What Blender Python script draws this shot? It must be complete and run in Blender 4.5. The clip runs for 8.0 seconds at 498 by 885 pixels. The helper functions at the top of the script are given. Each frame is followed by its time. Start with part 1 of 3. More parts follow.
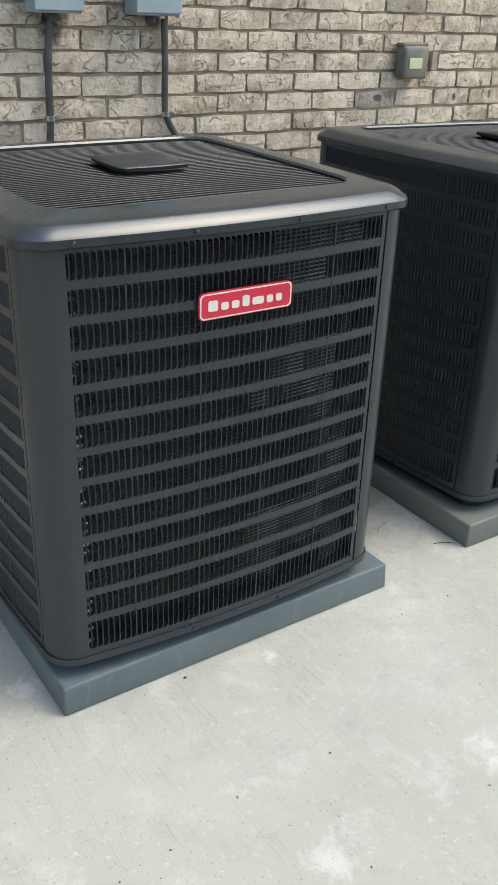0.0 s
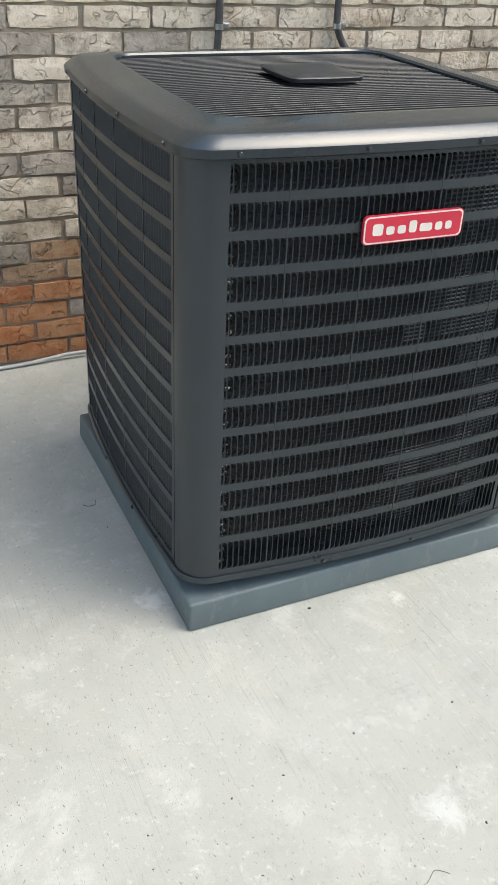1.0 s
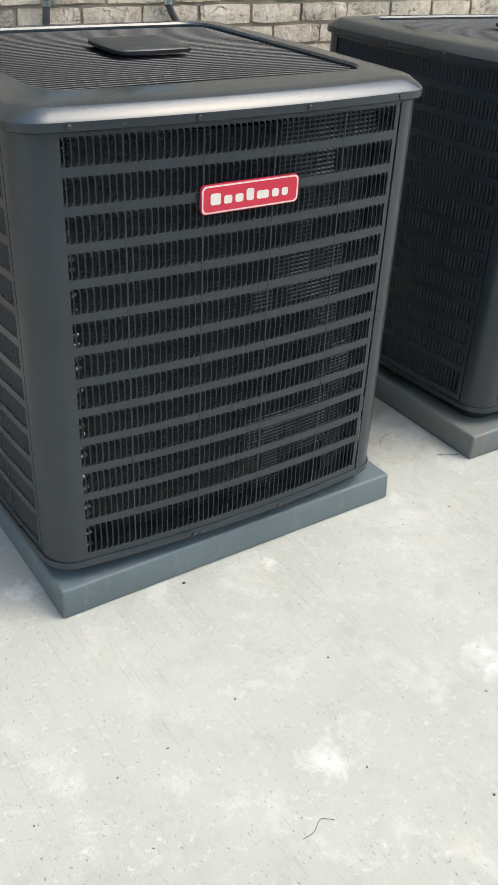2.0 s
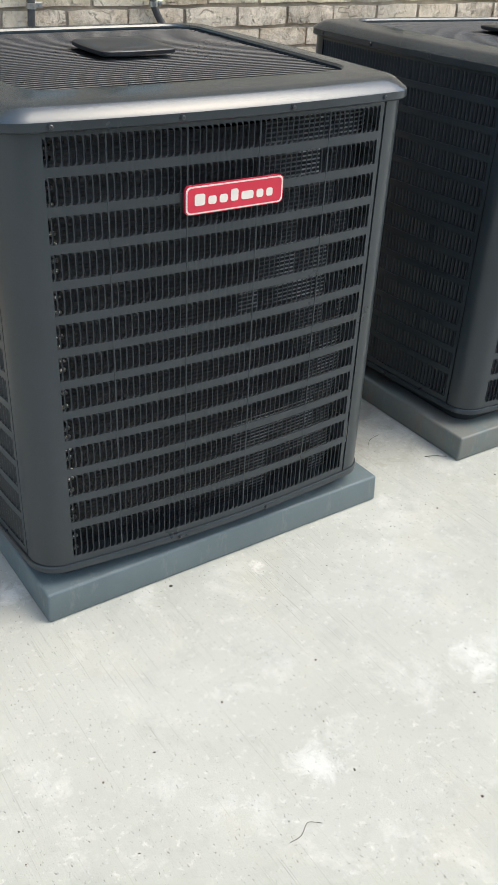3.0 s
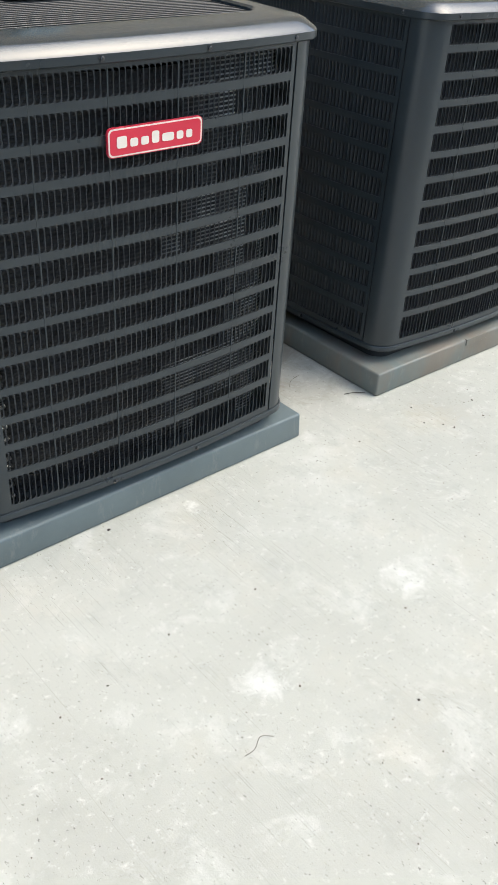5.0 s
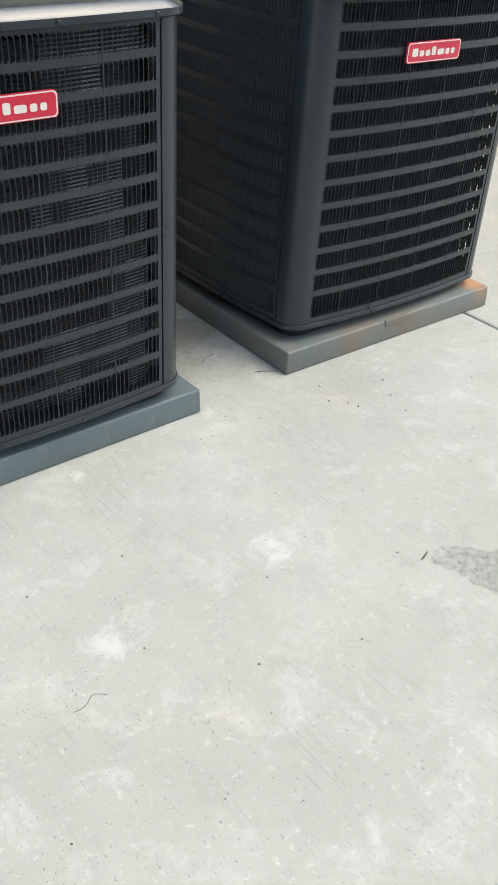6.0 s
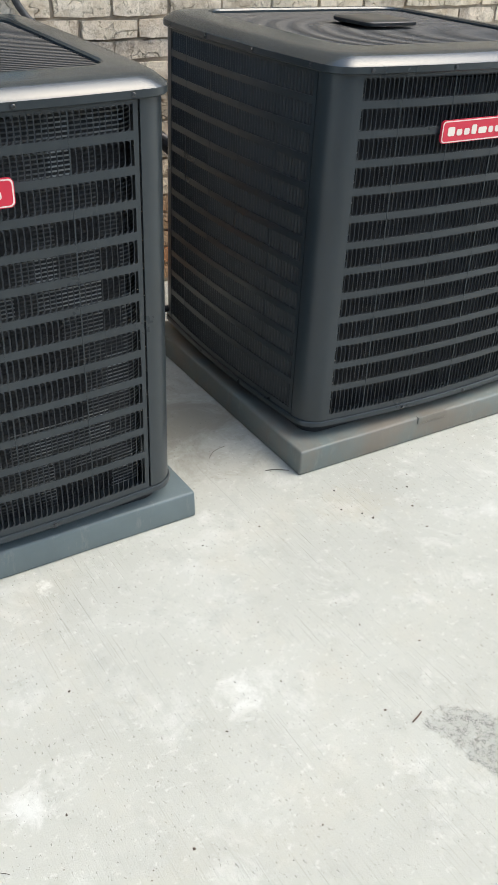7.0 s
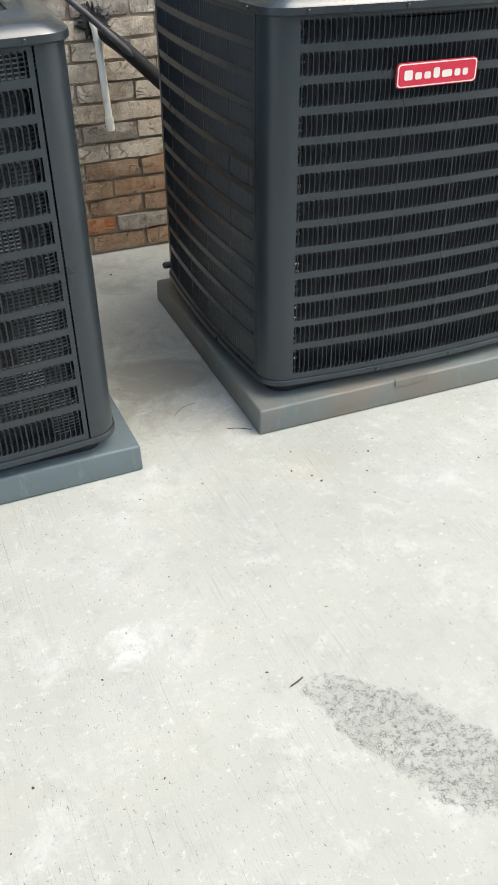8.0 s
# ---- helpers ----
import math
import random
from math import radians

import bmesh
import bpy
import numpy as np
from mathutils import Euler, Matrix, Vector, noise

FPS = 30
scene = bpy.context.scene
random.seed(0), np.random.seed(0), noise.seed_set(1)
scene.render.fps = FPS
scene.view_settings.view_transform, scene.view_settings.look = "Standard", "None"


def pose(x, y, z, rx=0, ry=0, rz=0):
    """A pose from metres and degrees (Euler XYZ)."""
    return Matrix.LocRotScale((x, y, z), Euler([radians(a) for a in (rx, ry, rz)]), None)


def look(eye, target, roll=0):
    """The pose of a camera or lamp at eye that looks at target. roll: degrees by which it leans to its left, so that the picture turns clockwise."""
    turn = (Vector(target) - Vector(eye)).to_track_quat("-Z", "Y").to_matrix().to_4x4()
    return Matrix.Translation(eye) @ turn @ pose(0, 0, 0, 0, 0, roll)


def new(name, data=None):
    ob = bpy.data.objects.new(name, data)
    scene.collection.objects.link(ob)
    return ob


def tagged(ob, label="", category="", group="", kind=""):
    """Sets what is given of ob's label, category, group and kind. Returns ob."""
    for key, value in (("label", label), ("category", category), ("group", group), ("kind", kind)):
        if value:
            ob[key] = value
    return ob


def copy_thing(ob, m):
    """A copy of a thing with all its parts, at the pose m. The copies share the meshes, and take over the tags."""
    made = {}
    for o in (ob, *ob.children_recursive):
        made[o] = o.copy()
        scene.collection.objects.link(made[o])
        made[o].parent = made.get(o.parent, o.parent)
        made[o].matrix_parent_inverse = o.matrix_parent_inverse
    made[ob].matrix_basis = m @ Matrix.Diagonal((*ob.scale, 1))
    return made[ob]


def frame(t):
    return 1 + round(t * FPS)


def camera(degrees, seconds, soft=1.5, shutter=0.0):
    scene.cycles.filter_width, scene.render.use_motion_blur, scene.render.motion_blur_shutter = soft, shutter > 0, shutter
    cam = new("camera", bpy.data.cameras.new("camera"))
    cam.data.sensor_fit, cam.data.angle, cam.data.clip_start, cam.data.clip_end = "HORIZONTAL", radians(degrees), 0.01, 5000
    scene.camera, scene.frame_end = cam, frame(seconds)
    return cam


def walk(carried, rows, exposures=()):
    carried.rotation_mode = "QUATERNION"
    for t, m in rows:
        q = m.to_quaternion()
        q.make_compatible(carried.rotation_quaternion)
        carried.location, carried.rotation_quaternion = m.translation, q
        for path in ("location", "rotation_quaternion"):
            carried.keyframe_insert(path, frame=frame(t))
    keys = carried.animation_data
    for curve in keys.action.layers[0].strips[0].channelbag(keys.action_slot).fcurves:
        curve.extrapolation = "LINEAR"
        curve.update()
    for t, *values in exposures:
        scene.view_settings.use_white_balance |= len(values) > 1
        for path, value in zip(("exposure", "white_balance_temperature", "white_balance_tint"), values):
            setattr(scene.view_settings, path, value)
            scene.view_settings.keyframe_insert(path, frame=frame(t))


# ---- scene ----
cam = camera(31.3, 8.0, 1.1)
PATH = [
    (0, (-0.517, -1.394, 1.381), (0.511, 0.082, 0.495), 2.04),
    (0.5, (-0.496, -1.371, 1.373), (0.376, 0.175, 0.479), 2.40),
    (1, (-0.529, -1.341, 1.351), (0.215, 0.194, 0.328), 2.96),
    (1.5, (-0.521, -1.372, 1.340), (0.343, 0.113, 0.312), 3.63),
    (2, (-0.502, -1.373, 1.333), (0.478, 0.025, 0.288), 2.90),
    (2.2, (-0.492, -1.381, 1.327), (0.507, 0.004, 0.282), 2.52),
    (3.3, (-0.491, -1.369, 1.324), (0.499, 0.025, 0.295), 3.21),
    (3.5, (-0.497, -1.352, 1.329), (0.485, 0.047, 0.295), 3.47),
    (4, (-0.528, -1.337, 1.340), (0.417, 0.099, 0.323), 3.34),
    (4.5, (-0.597, -1.323, 1.340), (0.440, 0.037, 0.308), 3.34),
    (5, (-0.569, -1.398, 1.317), (0.561, -0.179, 0.215), 3.78),
    (5.2, (-0.530, -1.466, 1.294), (0.612, -0.277, 0.161), 3.93),
    (6.3, (-0.237, -1.685, 1.327), (0.823, -0.366, 0.227), 3.43),
    (6.5, (-0.162, -1.667, 1.334), (0.887, -0.311, 0.263), 3.58),
    (7, (0.036, -1.573, 1.339), (0.973, -0.137, 0.274), 2.45),
    (7.5, (0.252, -1.667, 1.344), (0.938, -0.098, 0.257), -0.35),
    (8, (0.466, -1.785, 1.311), (1.102, -0.242, 0.180), -1.13),
]
EXPOSURES = [(t, round(e + 0.2, 2), 6800, 5.2) for t, e in ((0, 0.22), (0.5, 0.27), (1, 0.36), (2, 0.41), (3.5, 0.43), (5, 0.46), (6.3, 0.24), (6.5, 0.24), (7, 0.4), (8, 0.48))]
walk(cam, [(t, look(eye, target, roll)) for t, eye, target, roll in PATH], EXPOSURES)

# ---- light ----
world = bpy.data.worlds.new("sky")
scene.world = world
world.use_nodes = True
wn = world.node_tree.nodes
sky = wn.new("ShaderNodeTexSky")
sky.sky_type, sky.sun_disc = "NISHITA", False
sky.sun_elevation, sky.sun_rotation = radians(59), radians(121)
sky.air_density, sky.dust_density, sky.ozone_density = 1.0, 2.4, 1.0
wn["Background"].inputs[1].default_value = 0.28
world.node_tree.links.new(sky.outputs[0], wn["Background"].inputs[0])
sun = new("sun", bpy.data.lights.new("sun", "SUN"))
sun.data.energy, sun.data.angle, sun.data.color = 1.0, radians(44), (1.0, 1.0, 1.0)
sun.matrix_basis = look((2.5, -1.5, 4.8), (0, 0, 0))


# ---- materials ----
class Mat:
    """A small writer of node materials."""

    def __init__(self, name, rough=0.5, metal=0.0, spec=0.5):
        self.m = bpy.data.materials.new(name)
        self.m.use_nodes = True
        self.t = self.m.node_tree
        self.b = self.t.nodes["Principled BSDF"]
        self.b.inputs["Roughness"].default_value = rough
        self.b.inputs["Metallic"].default_value = metal
        self.b.inputs["Specular IOR Level"].default_value = spec

    def n(self, kind, **values):
        node = self.t.nodes.new("ShaderNode" + kind)
        for key, value in values.items():
            node.inputs[key].default_value = value
        return node

    def l(self, a, b):
        self.t.links.new(a, b)
        return self

    def coords(self, kind="Object", scale=(1, 1, 1), turn=(0, 0, 0), spread=0.0):
        c, m = self.n("TexCoord"), self.n("Mapping", Scale=scale, Rotation=[radians(a) for a in turn])
        out = c.outputs[kind]
        if spread:
            info, mul, add = self.n("ObjectInfo"), self.n("Math"), self.n("VectorMath")
            mul.operation, add.operation = "MULTIPLY", "ADD"
            mul.inputs[1].default_value = spread
            self.l(info.outputs["Random"], mul.inputs[0]).l(out, add.inputs[0]).l(mul.outputs[0], add.inputs[1])
            out = add.outputs[0]
        self.l(out, m.inputs[0])
        return m.outputs[0]

    def noise(self, at, scale, detail=4.0, rough=0.6, twist=0.0):
        n = self.n("TexNoise", Scale=scale, Detail=detail, Roughness=rough, Distortion=twist)
        self.l(at, n.inputs["Vector"])
        return n.outputs["Fac"]

    def ramp(self, fac, *stops):
        r = self.n("ValToRGB")
        e = r.color_ramp.elements
        while len(e) < len(stops):
            e.new(0.5)
        for k, (p, c) in zip(e, stops):
            k.position, k.color = p, (*c, 1) if isinstance(c, tuple) else (c, c, c, 1)
        self.l(fac, r.inputs[0])
        return r.outputs[0]

    def mix(self, fac, a, b, how="MIX"):
        x = self.n("MixRGB")
        x.blend_type = how
        for k, v in enumerate((fac, a, b)):
            if hasattr(v, "is_linked"):
                self.l(v, x.inputs[k])
            else:
                x.inputs[k].default_value = (*v, 1) if isinstance(v, tuple) else v
        return x.outputs[0]

    def color(self, out):
        return self.l(out, self.b.inputs["Base Color"])

    def rough(self, out):
        return self.l(out, self.b.inputs["Roughness"])

    def bump(self, *heights):
        last = None
        for out, strength, distance in heights:
            b = self.n("Bump", Strength=abs(strength), Distance=distance)
            b.invert = strength < 0
            self.l(out, b.inputs["Height"])
            if last:
                self.l(last, b.inputs["Normal"])
            last = b.outputs[0]
        self.l(last, self.b.inputs["Normal"])
        return self


def paint(name, color, rough=0.38, dirt=0.0, dirt_color=(0.2, 0.18, 0.15), spec=0.5, grain=900):
    """Sprayed paint: faint orange peel, soft uneven tone, dust."""
    m = Mat(name, rough, 0, spec)
    at = m.coords()
    broad, fine = m.noise(at, 3.5, 5), m.noise(at, grain, 2)
    lo, hi = tuple(0.86 * c for c in color), tuple(1.14 * c for c in color)
    base = m.ramp(broad, (0.3, lo), (0.7, hi))
    if dirt:
        dust = m.ramp(m.noise(at, 16, 7, 0.7), (0.45, 0.0), (0.85, dirt))
        base = m.mix(dust, base, dirt_color)
    m.color(base).rough(m.ramp(broad, (0.2, rough - 0.06), (0.8, rough + 0.1)))
    m.bump((fine, 0.06, 0.0006))
    return m.m


CABINET = paint("cabinet_paint", (0.024, 0.0305, 0.0335), 0.29, 0.12, (0.065, 0.07, 0.075), 0.5)
GUARD = paint("guard_paint", (0.005, 0.006, 0.007), 0.26, 0.1, (0.012, 0.014, 0.016), 0.42)
CAP = paint("cap_paint", (0.021, 0.030, 0.035), 0.19, 0.12, (0.05, 0.06, 0.065), 0.8)
SLAT = paint("slat_paint", (0.018, 0.022, 0.025), 0.4, 0.1, (0.06, 0.065, 0.07), 0.5)
BLACK = paint("black_paint", (0.016, 0.018, 0.020), 0.27, 0.3, (0.06, 0.065, 0.07), 0.8)
SHROUD = paint("shroud_black", (0.004, 0.004, 0.0045), 0.7, spec=0.2)
INSIDE = paint("inside_black", (0.014, 0.015, 0.016), 0.5)
BOX_PAINT = paint("box_paint", (0.26, 0.31, 0.32), 0.45, 0.25, (0.2, 0.19, 0.17))
RED = paint("badge_red", (0.55, 0.025, 0.05), 0.3)
CREAM = paint("badge_cream", (0.70, 0.63, 0.54), 0.4)
PVC = paint("white_plastic", (0.76, 0.71, 0.59), 0.35, 0.35, (0.4, 0.33, 0.24))
CABLE = paint("cable_sheath", (0.42, 0.41, 0.39), 0.5, 0.3)
RUBBER = paint("black_insulation", (0.012, 0.011, 0.011), 0.65, 0.35, (0.045, 0.04, 0.035), 0.3)
CONDUIT = paint("conduit_grey", (0.045, 0.042, 0.042), 0.45, 0.6, (0.14, 0.13, 0.12))
METER_PAINT = paint("weathered_box", (0.13, 0.12, 0.09), 0.6, 0.7, (0.28, 0.26, 0.22), grain=300)
TAG = paint("pale_label", (0.48, 0.50, 0.30), 0.5, 0.4, (0.3, 0.3, 0.2))
SEALANT = paint("tar_sealant", (0.018, 0.016, 0.015), 0.6, grain=120)


def steel():
    m = Mat("zinc_steel", 0.3, 1.0)
    m.color(m.ramp(m.noise(m.coords(), 60), (0.3, (0.30, 0.30, 0.30)), (0.7, (0.55, 0.55, 0.54))))
    return m.m


def coil_metal():
    """Aluminium fins with rows of tubes; parts dulled by dark coating, glints painted in towards +X."""
    m = Mat("coil_fins", 0.42, 0.25)
    at = m.coords()
    w = m.n("TexWave", Scale=36.0, Distortion=0.15, Detail=1.0)
    w.bands_direction = "Z"
    m.l(at, w.inputs["Vector"])
    split = m.n("SeparateXYZ")
    m.l(at, split.inputs[0])
    side = m.n("MapRange")
    for k, v in enumerate((-0.12, 0.36, 0.0, 0.32)):
        side.inputs[k + 1].default_value = v
    m.l(split.outputs["X"], side.inputs[0])
    grown = m.n("Math")
    grown.operation = "ADD"
    snap = m.n("VectorMath")
    snap.operation = "SNAP"
    snap.inputs[1].default_value = (0.047, 0.3, 0.0653)
    m.l(at, snap.inputs[0])
    m.l(m.noise(snap.outputs[0], 6.0, 3, 0.75), grown.inputs[0]).l(side.outputs[0], grown.inputs[1])
    # bright metal patches: the gleam of obliquely seen fins, put into the colour
    bare_glint = m.ramp(grown.outputs[0], (0.68, 0.0), (0.86, 1.0))
    tube = m.mix(bare_glint, (0.026, 0.027, 0.029), (0.38, 0.39, 0.38))
    m.color(m.mix(m.ramp(w.outputs["Fac"], (0.55, 0.0), (0.8, 1.0)), (0.026, 0.027, 0.029), tube))
    m.bump((w.outputs["Fac"], 0.25, 0.003))
    return m.m


def pad_plastic(name, color, rust):
    m = Mat(name, 0.5)
    at = m.coords()
    base = m.ramp(m.noise(at, 5, 6), (0.3, tuple(0.85 * c for c in color)), (0.7, tuple(1.12 * c for c in color)))
    scuff = m.ramp(m.noise(m.coords(scale=(1, 1, 0.35)), 30, 8, 0.75), (0.56, 0.0), (0.9, 0.5))
    base = m.mix(scuff, base, (0.36, 0.35, 0.31))
    if rust:
        stain = m.ramp(m.noise(m.coords(scale=(1, 1, 0.6)), 6.5, 6, 0.62, 0.6), (0.38, 0.0), (0.62, rust))
        base = m.mix(stain, base, (0.19, 0.145, 0.105))
        near = m.n("VectorMath")
        near.operation = "DISTANCE"
        m.l(at, near.inputs[0])
        near.inputs[1].default_value = (0.88, 0.055, 0.073)
        bloom = m.ramp(near.outputs["Value"], (0.02, 0.8), (0.075, 0.0))
        base = m.mix(bloom, base, (0.48, 0.22, 0.09))
    m.color(base).bump((m.noise(at, 350, 3), 0.12, 0.001), (m.noise(at, 12, 4), 0.1, 0.003))
    return m.m


WALL_Y = 1.42
STAINS = ((0.654, 1.295, 0.100, 0.100), (1.005, 1.317, 0.070, 0.060), (1.888, 1.273, 0.025, 0.045), (2.001, 1.067, 0.060, 0.030), (2.427, 1.065, 0.022, 0.040), (2.636, 1.068, 0.022, 0.050))


def brick_clay(name, stops, pale):
    """Tumbled clay with a lime wash, scribed waves and pits; each brick takes its own tone."""
    m = Mat(name, 0.88, 0, 0.25)
    at = m.coords(spread=37.0)
    info = m.n("ObjectInfo")
    isle = m.n("NewGeometry")
    add = m.n("Math")
    add.operation = "ADD"
    m.l(info.outputs["Random"], add.inputs[0]).l(isle.outputs["Random Per Island"], add.inputs[1])
    frac = m.n("Math")
    frac.operation = "FRACT"
    m.l(add.outputs[0], frac.inputs[0])
    tone = m.ramp(frac.outputs[0], *stops)
    patch = m.ramp(m.noise(at, 15, 7, 0.72), (0.40, 0.0), (0.60, 0.85))
    base = m.mix(patch, tone, pale)
    dark = m.ramp(m.noise(at, 38, 7, 0.78), (0.54, 0.0), (0.72, 0.8))
    base = m.mix(dark, base, (0.102, 0.083, 0.060))
    soot = m.ramp(m.noise(isle.outputs["Position"], 2.6, 6, 0.7), (0.50, 0.0), (0.72, 0.6))
    base = m.mix(soot, base, (0.204, 0.155, 0.101))
    # old drips and burns on single spots of the wall
    for x, z, rx, rz in STAINS:
        spot = m.n("Mapping", Location=(x, WALL_Y, z), Scale=(rx, 0.2, rz))
        spot.vector_type = "TEXTURE"
        m.l(isle.outputs["Position"], spot.inputs[0])
        far = m.n("VectorMath")
        far.operation = "LENGTH"
        m.l(spot.outputs[0], far.inputs[0])
        edge = m.n("Math")
        edge.operation = "ADD"
        m.l(far.outputs["Value"], edge.inputs[0]).l(m.noise(isle.outputs["Position"], 30, 5, 0.7), edge.inputs[1])
        base = m.mix(m.ramp(edge.outputs[0], (0.75, 0.8), (1.45, 0.0)), base, (0.07, 0.058, 0.045))
    # scribed curves: thin level lines of a broad noise
    curve = m.noise(m.coords(scale=(1, 1, 1.3), spread=91.0), 17, 1.2, 0.4, 0.7)
    line = m.ramp(curve, (0.455, 0.0), (0.476, 1.0), (0.488, 1.0), (0.509, 0.0))
    line = m.mix(1.0, line, m.ramp(m.noise(at, 14, 2, 0.5), (0.46, 0.0), (0.54, 1.0)), "MULTIPLY")
    m.color(m.mix(m.mix(1.0, line, (0.255, 0.250, 0.230), "MULTIPLY"), base, (0.133, 0.105, 0.074)))
    m.bump((line, -1.0, 0.009), (m.noise(at, 30, 7, 0.75), 1.0, 0.015), (m.noise(at, 260, 4), 0.35, 0.0015))
    return m.m


BRICK = brick_clay("pale_brick", [(0.0, (0.367, 0.276, 0.189)), (0.2, (0.571, 0.461, 0.331)), (0.5, (0.653, 0.543, 0.405)), (0.75, (0.510, 0.407, 0.294)), (0.93, (0.367, 0.301, 0.230))], (0.775, 0.660, 0.511))
ORANGE = brick_clay("orange_brick", [(0.0, (0.347, 0.107, 0.041)), (0.4, (0.439, 0.155, 0.060)), (0.8, (0.408, 0.194, 0.092))], (0.510, 0.272, 0.138))
TAN = brick_clay("tan_brick", [(0.0, (0.357, 0.199, 0.106)), (0.5, (0.377, 0.247, 0.143)), (0.9, (0.296, 0.175, 0.101))], (0.459, 0.320, 0.202))
GREY = brick_clay("grey_brick", [(0.0, (0.275, 0.233, 0.184)), (0.5, (0.337, 0.281, 0.225)), (0.9, (0.235, 0.194, 0.156))], (0.510, 0.436, 0.345))


def mortar_mat():
    m = Mat("mortar", 0.95, 0, 0.2)
    at = m.coords()
    m.color(m.ramp(m.noise(at, 22, 7, 0.7), (0.3, (0.286, 0.228, 0.166)), (0.7, (0.449, 0.364, 0.271))))
    m.bump((m.noise(at, 90, 6, 0.75), 0.8, 0.006), (m.noise(at, 500, 3), 0.4, 0.001))
    return m.m


def concrete_mat():
    """Broomed concrete: cement tone in clouds, pale blotches, dirt with painted shade between the units, pores, broom
    lines, a worn rough patch.
    """
    m = Mat("broomed_concrete", 0.7, 0, 0.35)
    at = m.coords()
    cloud = m.noise(at, 1.7, 7, 0.62)
    base = m.ramp(cloud, (0.28, (0.368, 0.365, 0.314)), (0.5, (0.417, 0.415, 0.358)), (0.75, (0.462, 0.460, 0.404)))
    pale = m.ramp(m.noise(at, 7, 8, 0.72, 0.5), (0.54, 0.0), (0.72, 0.75))
    base = m.mix(pale, base, (0.557, 0.555, 0.498))
    warm = m.ramp(m.noise(at, 3.1, 6, 0.65), (0.54, 0.0), (0.80, 0.4))
    base = m.mix(warm, base, (0.458, 0.410, 0.310))
    grey = m.ramp(m.noise(at, 11, 6, 0.7), (0.52, 0.0), (0.74, 0.45))
    base = m.mix(grey, base, (0.298, 0.298, 0.257))
    fleck = m.ramp(m.noise(at, 45, 6, 0.75), (0.57, 0.0), (0.69, 0.75))
    base = m.mix(fleck, base, (0.577, 0.575, 0.516))
    # local blotches; the dark ones between the units blend dirt with painted shade
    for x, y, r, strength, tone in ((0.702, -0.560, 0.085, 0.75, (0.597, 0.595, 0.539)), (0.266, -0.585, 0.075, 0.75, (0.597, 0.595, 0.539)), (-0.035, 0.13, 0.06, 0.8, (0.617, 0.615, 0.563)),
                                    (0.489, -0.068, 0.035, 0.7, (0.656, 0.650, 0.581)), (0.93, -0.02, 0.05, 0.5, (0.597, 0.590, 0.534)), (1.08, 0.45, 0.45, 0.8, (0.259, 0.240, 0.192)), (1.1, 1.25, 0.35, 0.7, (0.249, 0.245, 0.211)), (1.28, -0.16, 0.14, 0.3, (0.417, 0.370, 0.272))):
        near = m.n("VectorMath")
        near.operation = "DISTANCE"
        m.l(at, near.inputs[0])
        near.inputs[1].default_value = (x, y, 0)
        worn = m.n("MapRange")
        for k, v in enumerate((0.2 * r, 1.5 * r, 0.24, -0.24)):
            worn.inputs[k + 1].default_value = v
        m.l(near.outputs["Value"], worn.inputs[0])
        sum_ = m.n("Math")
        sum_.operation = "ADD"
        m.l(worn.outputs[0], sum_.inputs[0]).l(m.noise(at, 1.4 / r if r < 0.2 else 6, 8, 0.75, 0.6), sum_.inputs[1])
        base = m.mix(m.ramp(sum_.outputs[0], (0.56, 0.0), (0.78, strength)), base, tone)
    pore = m.ramp(m.noise(m.coords(scale=(1.0, 0.42, 1.0)), 190, 4, 0.65), (0.62, 0.0), (0.69, 0.85))
    base = m.mix(pore, base, (0.169, 0.165, 0.141))
    # worn patch: cement gone between the grains
    spot = m.n("Mapping", Location=(1.13, -1.0, 0), Rotation=(0, 0, radians(-58)), Scale=(0.27, 0.088, 1))
    spot.vector_type = "TEXTURE"
    m.l(at, spot.inputs[0])
    length = m.n("VectorMath")
    length.operation = "LENGTH"
    m.l(spot.outputs[0], length.inputs[0])
    ragged = m.n("Math")
    ragged.operation = "MULTIPLY_ADD"
    ragged.inputs[1].default_value, ragged.inputs[2].default_value = 1.1, -0.55
    m.l(m.noise(at, 16, 7, 0.7), ragged.inputs[0])
    edge = m.n("Math")
    edge.operation = "ADD"
    m.l(length.outputs["Value"], edge.inputs[0]).l(ragged.outputs[0], edge.inputs[1])
    worn_in = m.ramp(edge.outputs[0], (0.88, 1.0), (0.98, 0.0))
    base = m.mix(m.mix(1.0, worn_in, (0.45, 0.45, 0.45), "MULTIPLY"), base, (0.328, 0.328, 0.286))
    grains = m.n("TexVoronoi", Scale=210.0)
    grains.feature = "DISTANCE_TO_EDGE"
    m.l(at, grains.inputs["Vector"])
    gap = m.ramp(grains.outputs["Distance"], (0.05, 1.0), (0.16, 0.0))
    pit = m.mix(1.0, gap, m.ramp(m.noise(at, 60, 6, 0.8), (0.46, 0.0), (0.56, 0.95)), "MULTIPLY")
    pit = m.mix(1.0, pit, worn_in, "MULTIPLY")
    base = m.mix(pit, base, (0.169, 0.167, 0.143))
    lines = m.noise(m.coords(scale=(34.0, 0.30, 1.0), turn=(0, 0, 3)), 13, 6, 0.72)
    mask = m.ramp(m.noise(at, 2.6, 6, 0.7), (0.45, 0.0), (0.63, 1.0))
    score = m.mix(1.0, m.ramp(lines, (0.56, 0.0), (0.66, 0.7)), mask, "MULTIPLY")
    base = m.mix(score, base, (0.189, 0.187, 0.159))
